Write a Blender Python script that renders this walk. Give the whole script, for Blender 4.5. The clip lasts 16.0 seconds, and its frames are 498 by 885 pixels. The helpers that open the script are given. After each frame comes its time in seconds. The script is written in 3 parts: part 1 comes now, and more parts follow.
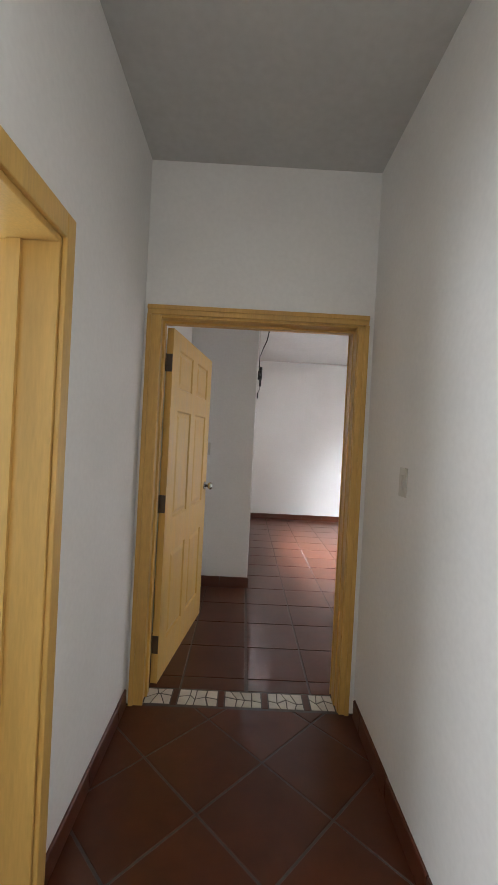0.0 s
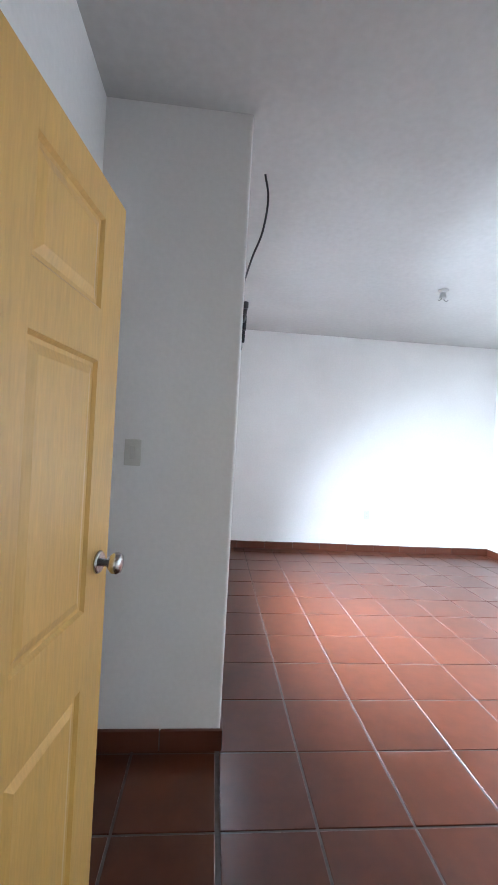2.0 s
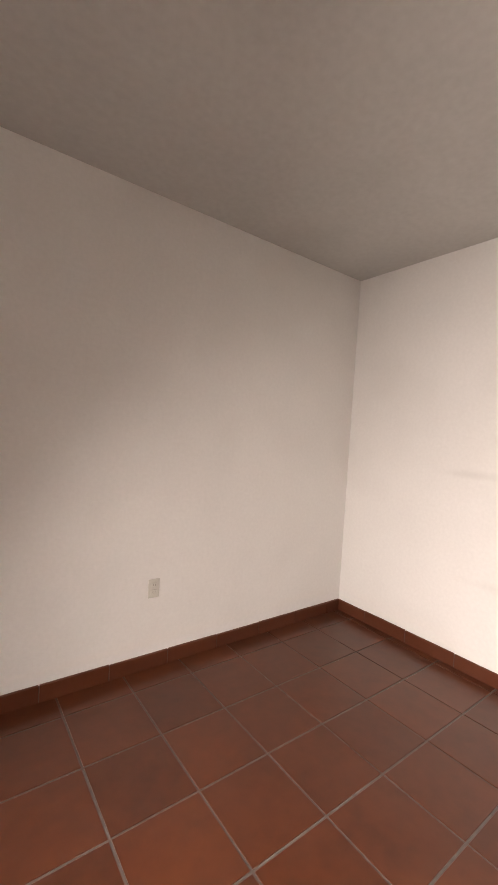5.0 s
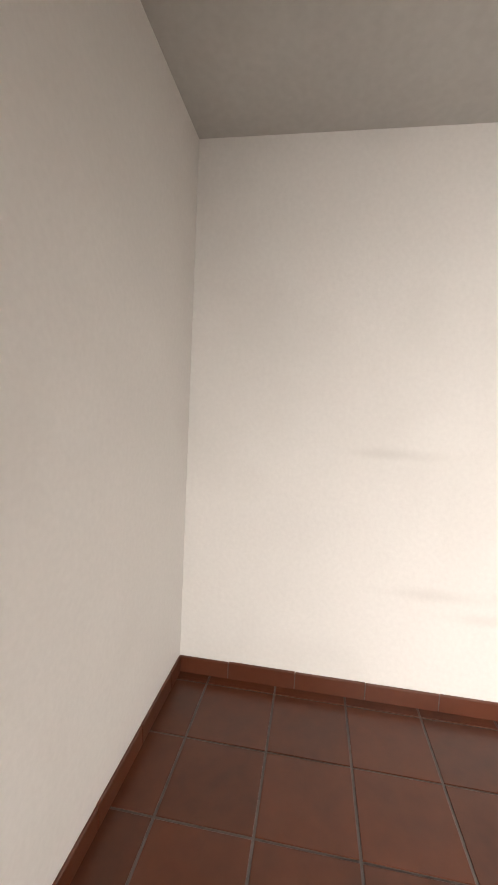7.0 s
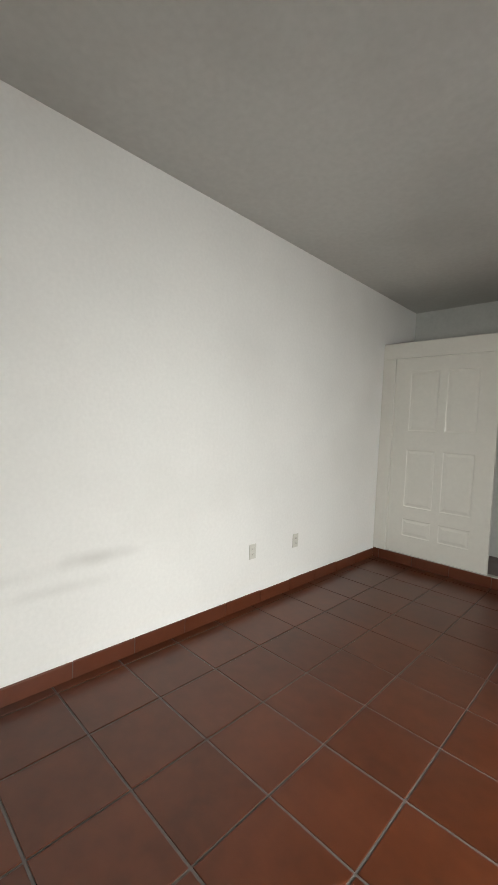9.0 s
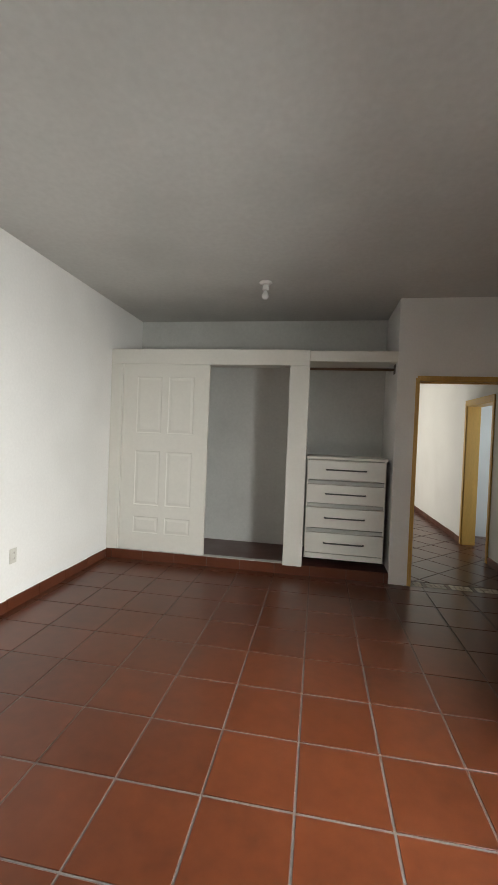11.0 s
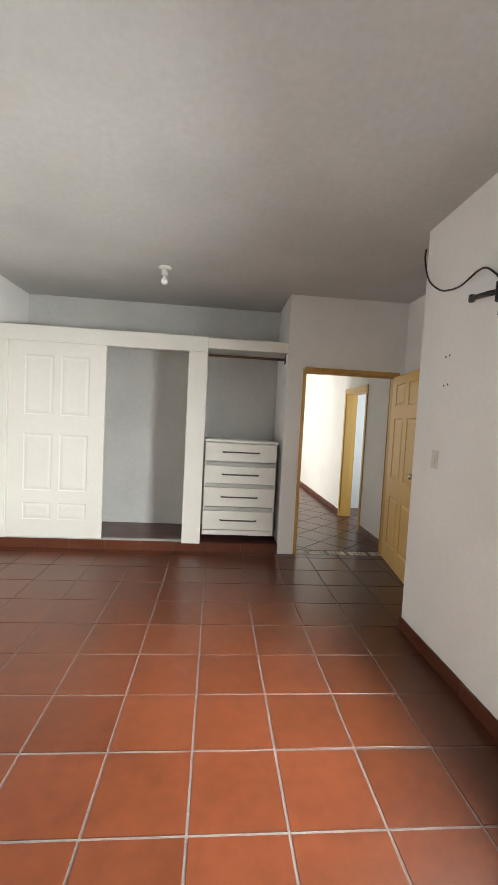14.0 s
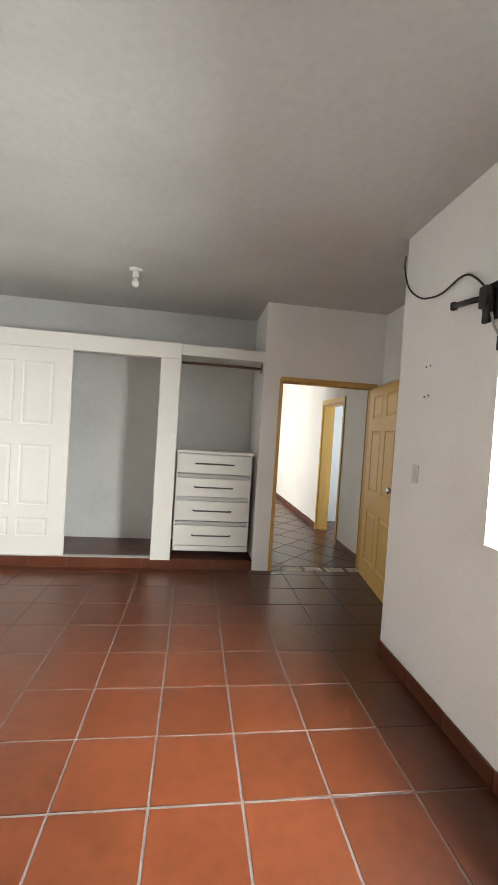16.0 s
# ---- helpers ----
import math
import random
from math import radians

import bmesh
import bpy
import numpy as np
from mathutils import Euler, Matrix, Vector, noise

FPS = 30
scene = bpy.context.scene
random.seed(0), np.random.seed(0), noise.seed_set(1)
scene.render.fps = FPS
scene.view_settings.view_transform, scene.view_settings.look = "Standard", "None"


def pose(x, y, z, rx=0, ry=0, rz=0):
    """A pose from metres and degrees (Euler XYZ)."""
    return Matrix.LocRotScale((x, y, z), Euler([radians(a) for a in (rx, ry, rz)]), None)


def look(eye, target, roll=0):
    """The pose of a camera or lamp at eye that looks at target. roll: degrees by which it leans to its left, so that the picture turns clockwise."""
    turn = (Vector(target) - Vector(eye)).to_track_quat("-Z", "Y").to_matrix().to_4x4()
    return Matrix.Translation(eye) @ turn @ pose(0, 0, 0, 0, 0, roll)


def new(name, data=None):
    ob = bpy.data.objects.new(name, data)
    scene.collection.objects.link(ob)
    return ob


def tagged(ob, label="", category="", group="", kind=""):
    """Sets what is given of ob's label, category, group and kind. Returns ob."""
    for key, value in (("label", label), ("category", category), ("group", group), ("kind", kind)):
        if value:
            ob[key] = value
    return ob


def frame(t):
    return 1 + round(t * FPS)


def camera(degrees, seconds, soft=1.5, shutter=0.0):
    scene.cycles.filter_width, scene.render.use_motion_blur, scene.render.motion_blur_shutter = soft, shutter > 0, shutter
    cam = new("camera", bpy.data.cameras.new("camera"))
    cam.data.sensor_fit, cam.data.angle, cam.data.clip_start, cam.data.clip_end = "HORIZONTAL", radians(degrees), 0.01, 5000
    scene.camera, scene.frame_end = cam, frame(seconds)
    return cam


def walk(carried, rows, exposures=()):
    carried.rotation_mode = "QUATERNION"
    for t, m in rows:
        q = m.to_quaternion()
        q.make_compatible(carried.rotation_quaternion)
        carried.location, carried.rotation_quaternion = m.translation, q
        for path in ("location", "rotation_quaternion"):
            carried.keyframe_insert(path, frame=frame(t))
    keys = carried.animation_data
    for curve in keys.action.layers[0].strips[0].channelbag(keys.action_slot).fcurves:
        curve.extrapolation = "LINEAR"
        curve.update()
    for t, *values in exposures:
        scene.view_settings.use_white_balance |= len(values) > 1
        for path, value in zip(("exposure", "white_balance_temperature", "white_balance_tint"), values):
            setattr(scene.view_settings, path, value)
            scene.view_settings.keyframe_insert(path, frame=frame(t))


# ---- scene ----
cam = camera(63.1, 16.0)
PATH = [
    (0, (-0.129, -2.276, 1.421), (-0.109, -0.276, 1.404), 3.0),
    (0.5, (-0.074, -1.833, 1.421), (-0.266, 0.158, 1.415), 3.1),
    (1, (-0.090, -1.348, 1.419), (-0.288, 0.642, 1.372), 3.6),
    (1.5, (-0.138, -0.80, 1.405), (-0.215, 1.197, 1.42), 3.6),
    (2, (-0.137, -0.215, 1.384), (0.033, 1.778, 1.381), 3.2),
    (2.5, (-0.003, 0.222, 1.52), (0.607, 2.125, 1.447), 2.3),
    (3, (0.159, 0.647, 1.469), (1.192, 2.359, 1.436), 2.41),
    (3.5, (0.323, 1.174, 1.499), (1.568, 2.739, 1.478), 2.48),
    (4, (0.571, 1.685, 1.503), (1.672, 3.353, 1.421), 2.28),
    (6.5, (1.345, 4.181, 1.465), (3.102, 5.136, 1.447), 3.54),
    (7, (1.587, 4.397, 1.496), (3.556, 4.71, 1.328), 2.88),
    (7.5, (1.644, 4.399, 1.467), (3.629, 4.155, 1.44), 3.03),
    (8, (1.633, 4.285, 1.458), (3.518, 3.628, 1.343), 2.84),
    (8.5, (1.604, 4.28, 1.456), (3.267, 3.175, 1.351), 3.22),
    (9, (1.58, 4.198, 1.393), (2.979, 2.772, 1.307), 2.7),
    (9.5, (1.531, 4.18, 1.418), (2.718, 2.573, 1.345), 2.9),
    (10, (1.478, 4.18, 1.434), (2.39, 2.401, 1.391), 2.8),
    (10.2, (1.454, 4.186, 1.417), (2.223, 2.34, 1.401), 2.7),
    (12.3, (1.357, 4.262, 1.458), (1.359, 2.263, 1.391), 3.0),
    (12.5, (1.36, 4.267, 1.439), (1.323, 2.268, 1.378), 3.0),
    (13, (1.361, 4.295, 1.447), (1.175, 2.304, 1.389), 2.8),
    (13.2, (1.379, 4.32, 1.443), (1.135, 2.335, 1.389), 3.4),
    (13.5, (1.372, 4.351, 1.464), (1.131, 2.367, 1.384), 2.9),
    (14, (1.38, 4.405, 1.47), (1.214, 2.415, 1.36), 3.0),
    (14.5, (1.399, 4.426, 1.472), (1.207, 2.438, 1.381), 3.0),
    (15, (1.389, 4.408, 1.475), (1.231, 2.416, 1.394), 2.8),
    (15.5, (1.374, 4.362, 1.482), (1.205, 2.37, 1.409), 3.5),
    (16, (1.327, 4.235, 1.468), (1.056, 2.255, 1.418), 3.7),
]
# white balance and exposure as the carried camera adapts
EXPO = [(0, -0.12, 6000, 9), (1, 0.18, 5400, 6), (2, 0.35, 5200, 6), (2.5, 0.1, 6000, 10), (3.5, -0.97, 7600, 19), (4, -1.2, 7800, 22), (6.5, -1.05, 7600, 18), (7.5, -1.35, 7000, 11),
        (8.5, -1.62, 6700, 6), (9.5, -1.7, 6700, 5), (10.2, -1.72, 6700, 5), (12.3, -0.42, 6500, 7), (16, -0.42, 6500, 7)]
walk(cam, [(t, look(eye, target, roll)) for t, eye, target, roll in PATH], EXPO)

# ---- world and light ----
world = bpy.data.worlds.new("sky_world")
scene.world = world
world.use_nodes = True
wn = world.node_tree.nodes
sky = wn.new("ShaderNodeTexSky")
sky.sky_type, sky.sun_disc = "NISHITA", False
sky.sun_elevation, sky.sun_rotation = radians(55), radians(80)
world.node_tree.links.new(sky.outputs[0], wn["Background"].inputs[0])
wn["Background"].inputs[1].default_value = 0.12

sun = new("sun", bpy.data.lights.new("sun", "SUN"))
sun.data.energy, sun.data.angle, sun.data.color = 3.0, radians(0.6), (1, 0.95, 0.88)
sun.matrix_world = look((20, 4, 28), (0, 0, 0))


def window_light(name, x, y, z, facing, width, height, watts, colour, spread=180):
    """Daylight that enters by a window's opening."""
    lamp = new(name, bpy.data.lights.new(name, "AREA"))
    lamp.data.shape, lamp.data.size, lamp.data.size_y = "RECTANGLE", width, height
    lamp.data.energy, lamp.data.color, lamp.data.spread = watts, colour, radians(spread)
    lamp.matrix_world = look((x, y, z), (x + facing[0], y + facing[1], z + facing[2]))
    return lamp


ROOM_WIN = (2.53, 3.6, 1.01, 1.86)   # y0, y1, z0, z1 in the west wall
BATH_WIN = (-1.6, -0.5, 1.0, 2.1)
HALL_WIN = (-4.7, -3.2, 0.9, 2.2)
window_light("daylight_room", -0.4, 3.1, 1.68, (1, -0.34, -0.68), 1.15, 0.95, 650, (0.97, 0.985, 1.0), 140)
window_light("daylight_bath", -2.44, -1.05, 1.55, (1, 0, -0.1), 1.0, 1.0, 55, (0.95, 0.98, 1.0))
window_light("daylight_hall", 2.64, -3.95, 1.55, (-1, 0, -0.1), 1.4, 1.2, 140, (1.0, 0.97, 0.92))


# ---- materials ----
def material(name, colour, rough=0.6, metal=0.0, vary=0.08, grain=60.0, blotch=2.5, bump=0.05, spec=0.5, per_object=0.0, dirt=None, dirt_amount=0.0, coat=0.0, stretch=(1, 1, 1), gloss_vary=0.07):
    m = bpy.data.materials.new(name)
    m.use_nodes = True
    nodes, link = m.node_tree.nodes, m.node_tree.links.new
    b = nodes["Principled BSDF"]
    b.inputs["Metallic"].default_value, b.inputs["Specular IOR Level"].default_value = metal, spec
    b.inputs["Coat Weight"].default_value, b.inputs["Coat Roughness"].default_value = coat, 0.12
    geo = nodes.new("ShaderNodeNewGeometry")
    mp = nodes.new("ShaderNodeMapping")
    mp.inputs["Scale"].default_value = stretch
    link(geo.outputs["Position"], mp.inputs[0])

    def noise_at(scale, detail):
        n = nodes.new("ShaderNodeTexNoise")
        n.inputs["Scale"].default_value, n.inputs["Detail"].default_value = scale, detail
        link(mp.outputs[0], n.inputs["Vector"])
        return n
    fine, broad = noise_at(grain, 5), noise_at(blotch, 4)
    add = nodes.new("ShaderNodeMath"); add.operation = "ADD"
    link(fine.outputs[0], add.inputs[0]); link(broad.outputs[0], add.inputs[1])
    last = add
    if per_object:
        info = nodes.new("ShaderNodeObjectInfo")
        k = nodes.new("ShaderNodeMath"); k.operation = "MULTIPLY_ADD"
        k.inputs[1].default_value = per_object
        link(info.outputs["Random"], k.inputs[0]); link(add.outputs[0], k.inputs[2])
        last = k
    rng = nodes.new("ShaderNodeMapRange")
    rng.inputs["From Min"].default_value, rng.inputs["From Max"].default_value = 0.6, 1.4 + per_object
    rng.inputs["To Min"].default_value, rng.inputs["To Max"].default_value = 1 - vary * 1.5, 1 + vary
    link(last.outputs[0], rng.inputs[0])
    mul = nodes.new("ShaderNodeMix"); mul.data_type, mul.blend_type = "RGBA", "MULTIPLY"
    mul.inputs["Factor"].default_value = 1
    mul.inputs["A"].default_value = (*colour, 1)
    comb = nodes.new("ShaderNodeCombineColor")
    for i in range(3):
        link(rng.outputs[0], comb.inputs[i])
    link(comb.outputs[0], mul.inputs["B"])
    out = mul.outputs["Result"]
    if dirt:
        spots = noise_at(1.3, 8)
        ramp = nodes.new("ShaderNodeMapRange")
        ramp.inputs["From Min"].default_value, ramp.inputs["From Max"].default_value = 0.5, 0.75
        ramp.inputs["To Max"].default_value = dirt_amount
        link(spots.outputs[0], ramp.inputs[0])
        mix = nodes.new("ShaderNodeMix"); mix.data_type = "RGBA"
        mix.inputs["B"].default_value = (*dirt, 1)
        link(ramp.outputs[0], mix.inputs["Factor"]); link(out, mix.inputs["A"])
        out = mix.outputs["Result"]
    link(out, b.inputs["Base Color"])
    rr = nodes.new("ShaderNodeMapRange")
    rr.inputs["From Min"].default_value, rr.inputs["From Max"].default_value = 0.3, 0.7
    rr.inputs["To Min"].default_value, rr.inputs["To Max"].default_value = max(rough - gloss_vary, 0.02), min(rough + gloss_vary, 1)
    link(broad.outputs[0], rr.inputs[0]); link(rr.outputs[0], b.inputs["Roughness"])
    if bump:
        bp = nodes.new("ShaderNodeBump")
        bp.inputs["Strength"].default_value, bp.inputs["Distance"].default_value = bump, 0.01
        link(add.outputs[0], bp.inputs["Height"]); link(bp.outputs[0], b.inputs["Normal"])
    return m


def streaked(m, marks):
    """Adds scuffs with a shape of their own: (y, z, half length, half height, strength) on a wall in the y-z plane."""
    nodes, link = m.node_tree.nodes, m.node_tree.links.new
    b = nodes["Principled BSDF"]
    out = b.inputs["Base Color"].links[0].from_socket
    geo = nodes.new("ShaderNodeNewGeometry")
    wob = nodes.new("ShaderNodeTexNoise"); wob.inputs["Scale"].default_value = 7
    link(geo.outputs["Position"], wob.inputs["Vector"])
    for y, z, a, h, s in marks:
        mp = nodes.new("ShaderNodeMapping"); mp.vector_type = "POINT"
        mp.inputs["Scale"].default_value = (0, 1 / a, 1 / h)
        mp.inputs["Location"].default_value = (0, -y / a, -z / h)
        link(geo.outputs["Position"], mp.inputs[0])
        ln = nodes.new("ShaderNodeVectorMath"); ln.operation = "LENGTH"
        link(mp.outputs[0], ln.inputs[0])
        su = nodes.new("ShaderNodeMath"); su.operation = "ADD"
        link(ln.outputs["Value"], su.inputs[0]); link(wob.outputs[0], su.inputs[1])
        rg = nodes.new("ShaderNodeMapRange"); rg.interpolation_type = "SMOOTHSTEP"
        rg.inputs["From Min"].default_value, rg.inputs["From Max"].default_value = 0.35, 1.9
        rg.inputs["To Min"].default_value, rg.inputs["To Max"].default_value = s, 0
        link(su.outputs[0], rg.inputs[0])
        mix = nodes.new("ShaderNodeMix"); mix.data_type = "RGBA"
        mix.inputs["B"].default_value = (0.42, 0.4, 0.36, 1)
        link(rg.outputs[0], mix.inputs["Factor"]); link(out, mix.inputs["A"])
        out = mix.outputs["Result"]
    link(out, b.inputs["Base Color"])


WALL = (0.80, 0.785, 0.755)
M_WALL = material("wall_paint", WALL, 0.75, vary=0.035, grain=45, blotch=1.6, bump=0.06, spec=0.25, dirt=(0.64, 0.62, 0.58), dirt_amount=0.3)
M_EAST = material("scuffed_wall_paint", WALL, 0.75, vary=0.035, grain=45, blotch=1.6, bump=0.06, spec=0.25, dirt=(0.64, 0.62, 0.58), dirt_amount=0.3)
streaked(M_EAST, [(3.21, 0.63, 0.26, 0.045, 0.42), (3.4, 0.5, 0.3, 0.035, 0.2), (4.0, 1.3, 0.25, 0.03, 0.22), (3.75, 0.6, 0.3, 0.035, 0.2)])
# Ceiling white is toned below the wall white to carry shade; stains are random.
M_CEIL = material("shaded_ceiling_paint", (0.56, 0.555, 0.53), 0.85, vary=0.06, grain=25, blotch=1.1, bump=0.05, spec=0.2, dirt=(0.43, 0.425, 0.4), dirt_amount=0.45)
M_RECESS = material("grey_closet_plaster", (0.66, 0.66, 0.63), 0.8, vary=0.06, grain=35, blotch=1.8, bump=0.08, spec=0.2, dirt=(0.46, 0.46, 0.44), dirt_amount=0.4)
M_TILE = material("terracotta_glazed_tile", (0.082, 0.0215, 0.008), 0.283, vary=0.3, grain=14, blotch=4, bump=0.0, spec=0.43, per_object=0.35, gloss_vary=0.006)
M_BASE = material("terracotta_skirting_tile", (0.095, 0.026, 0.011), 0.38, vary=0.16, grain=22, blotch=4, bump=0.01, per_object=0.4)
M_GROUT = material("grout", (0.105, 0.09, 0.083), 0.8, vary=0.25, grain=40, blotch=3, bump=0.03)
M_DARKTILE = material("closet_floor_tile", (0.08, 0.027, 0.02), 0.35, vary=0.15, grain=20, blotch=3, bump=0.03)
M_YELLOW = material("yellow_varnished_wood", (0.66, 0.415, 0.115), 0.38, vary=0.1, grain=22, blotch=3, bump=0.05, stretch=(6, 6, 0.7), dirt=(0.55, 0.33, 0.09), dirt_amount=0.4)
M_OCHRE = material("ochre_casing_wood", (0.56, 0.335, 0.085), 0.36, vary=0.12, grain=22, blotch=3, bump=0.05, stretch=(5, 5, 0.8), dirt=(0.42, 0.23, 0.06), dirt_amount=0.4)
M_WHITE = material("cream_white_lacquer", (0.70, 0.68, 0.62), 0.42, vary=0.03, grain=30, blotch=2, bump=0.03, dirt=(0.66, 0.63, 0.54), dirt_amount=0.2)
M_RAIL = material("grey_drawer_rail", (0.42, 0.41, 0.38), 0.55, vary=0.06)
M_DARK = material("dark_handle_metal", (0.09, 0.085, 0.08), 0.4, metal=0.6, vary=0.1)
M_BLACK = material("black_plastic", (0.015, 0.015, 0.016), 0.45, vary=0.1)
M_CHROME = material("satin_chrome", (0.55, 0.54, 0.52), 0.22, metal=1.0, vary=0.05)
M_HINGE = material("aged_steel", (0.12, 0.10, 0.085), 0.5, metal=0.8, vary=0.15)
M_PLATE = material("ivory_plastic", (0.6, 0.58, 0.52), 0.4, vary=0.03, bump=0)
M_SLOT = material("socket_slot", (0.25, 0.23, 0.2), 0.6, bump=0)
M_PORCELAIN = material("porcelain", (0.78, 0.77, 0.74), 0.25, vary=0.03, bump=0)
M_STONE = material("broken_marble", (0.60, 0.56, 0.49), 0.4, vary=0.2, grain=30, blotch=9, bump=0.15, per_object=0.6)
M_ALU = material("white_window_frame", (0.8, 0.8, 0.8), 0.4, vary=0.03)
M_GROUND = material("earth", (0.22, 0.19, 0.15), 0.95, vary=0.3, grain=3, blotch=0.3, bump=0.3)
M_ROD = material("brown_rod_wood", (0.16, 0.09, 0.05), 0.5, vary=0.15, stretch=(0.7, 6, 6))
M_BATH = material("pale_blue_white_paint", (0.70, 0.74, 0.76), 0.5, vary=0.03)
M_GLASS = bpy.data.materials.new("window_glass")
M_GLASS.use_nodes = True
g = M_GLASS.node_tree.nodes["Principled BSDF"]
g.inputs["Transmission Weight"].default_value, g.inputs["Roughness"].default_value, g.inputs["IOR"].default_value = 1, 0.02, 1.45


# ---- mesh helpers ----
def box(bm, x0, x1, y0, y1, z0, z1, bevel=0.0):
    r = bmesh.ops.create_cube(bm, size=1, matrix=Matrix.Translation(((x0 + x1) / 2, (y0 + y1) / 2, (z0 + z1) / 2)) @ Matrix.Diagonal((x1 - x0, y1 - y0, z1 - z0, 1)))
    if bevel:
        edges = {e for v in r["verts"] for e in v.link_edges}
        bmesh.ops.bevel(bm, geom=list(edges), offset=bevel, segments=2, affect="EDGES", profile=0.5)
    return bm


def boxes(*rows, bevel=0.0):
    bm = bmesh.new()
    for r in rows:
        box(bm, *r, bevel=bevel)
    return bm


def lathe(profile, centre=(0, 0, 0), axis="Z", segments=20):
    """A turned shape from (radius, height) pairs."""
    bm = bmesh.new()
    rings = []
    for r, h in profile:
        ring = []
        for i in range(segments):
            a = 2 * math.pi * i / segments
            v = (r * math.cos(a), r * math.sin(a), h)
            if axis == "X":
                v = (v[2], v[0], v[1])
            elif axis == "Y":
                v = (v[0], v[2], v[1])
            ring.append(bm.verts.new(Vector(v) + Vector(centre)))
        rings.append(ring)
    for a, b in zip(rings, rings[1:]):
        for i in range(segments):
            bm.faces.new((a[i], a[(i + 1) % segments], b[(i + 1) % segments], b[i]))
    bm.faces.new(rings[0]); bm.faces.new(rings[-1])
    bmesh.ops.recalc_face_normals(bm, faces=bm.faces)
    for f in bm.faces:
        f.smooth = len(f.verts) == 4
    return bm


def tube(points, radius, segments=8):
    bm = bmesh.new()
    pts = [Vector(p) for p in points]
    rings = []
    for i, p in enumerate(pts):
        d = (pts[min(i + 1, len(pts) - 1)] - pts[max(i - 1, 0)]).normalized()
        u = d.orthogonal().normalized() if i == 0 else (u - d * u.dot(d)).normalized()
        w = d.cross(u)
        rings.append([bm.verts.new(p + radius * (math.cos(2 * math.pi * k / segments) * u + math.sin(2 * math.pi * k / segments) * w)) for k in range(segments)])
    for a, b in zip(rings, rings[1:]):
        for k in range(segments):
            bm.faces.new((a[k], a[(k + 1) % segments], b[(k + 1) % segments], b[k])).smooth = True
    bm.faces.new(rings[0]); bm.faces.new(rings[-1])
    bmesh.ops.recalc_face_normals(bm, faces=bm.faces)
    return bm


def smooth_path(points, steps=8):
    """Catmull-Rom through the points."""
    p = [Vector(q) for q in points]
    p = [p[0] * 2 - p[1]] + p + [p[-1] * 2 - p[-2]]
    out = []
    for i in range(1, len(p) - 2):
        for s in range(steps):
            t = s / steps
            a, b, c, d = p[i - 1:i + 3]
            out.append(0.5 * ((2 * b) + (c - a) * t + (2 * a - 5 * b + 4 * c - d) * t * t + (3 * b - a - 3 * c + d) * t ** 3))
    return out + [p[-2]]


def mesh_of(name, bm, mat):
    me = bpy.data.meshes.new(name)
    bm.to_mesh(me)
    bm.free()
    me.materials.append(mat)
    return me


def part(name, bm, mat, parent, label=""):
    ob = new(name, mesh_of(name, bm, mat))
    ob.parent = parent
    return tagged(ob, label)


def solid(name, bm, mat, label, category, kind="", group=""):
    return tagged(new(name, mesh_of(name, bm, mat)), label, category, group, kind)


def empty(name, m, label, category, group="", kind=""):
    ob = new(name)
    ob.matrix_world = m
    return tagged(ob, label, category, group, kind)


def panelled(width, height, thick, panels, recess=0.009, field=0.028, both=True):
    """A moulded door leaf in x (0..width), z (0..height), y (0..-thick); panels: (x0, x1, z0, z1). Each has a sunk moulding and a raised field."""
    bm = bmesh.new()
    xs = sorted({0, width, *[v for q in panels for v in q[:2]]})
    zs = sorted({0, height, *[v for q in panels for v in q[2:]]})

    def quad(a, b, c, d):
        bm.faces.new([bm.verts.new(v) for v in (a, b, c, d)])
    for side in (0, 1):
        y = 0 if side == 0 else -thick
        s = -1 if side == 0 else 1

        def face(pts):
            quad(*(pts if side == 0 else pts[::-1]))
        for x0, x1 in zip(xs, xs[1:]):
            for z0, z1 in zip(zs, zs[1:]):
                hole = any(q[0] <= x0 and x1 <= q[1] and q[2] <= z0 and z1 <= q[3] for q in panels)
                if not hole or (side and not both):
                    face([(x1, y, z0), (x0, y, z0), (x0, y, z1), (x1, y, z1)])
        if side and not both:
            continue
        for x0, x1, z0, z1 in panels:
            levels = [(0, 0), (0.008, recess), (0.018, recess), (field + 0.012, recess * 0.25)]
            rects = [[(x0 + o, y + s * d, z0 + o), (x1 - o, y + s * d, z0 + o), (x1 - o, y + s * d, z1 - o), (x0 + o, y + s * d, z1 - o)] for o, d in levels]
            for a, b in zip(rects, rects[1:]):
                for i in range(4):
                    j = (i + 1) % 4
                    face([a[j], a[i], b[i], b[j]])
            q = rects[-1]
            face([q[1], q[0], q[3], q[2]])
    for a, b in (((0, 0), (width, 0)), ((width, 0), (width, height)), ((width, height), (0, height)), ((0, height), (0, 0))):
        quad((a[0], 0, a[1]), (b[0], 0, b[1]), (b[0], -thick, b[1]), (a[0], -thick, a[1]))
    bmesh.ops.remove_doubles(bm, verts=bm.verts, dist=0.0005)
    bmesh.ops.recalc_face_normals(bm, faces=bm.faces)
    return bm


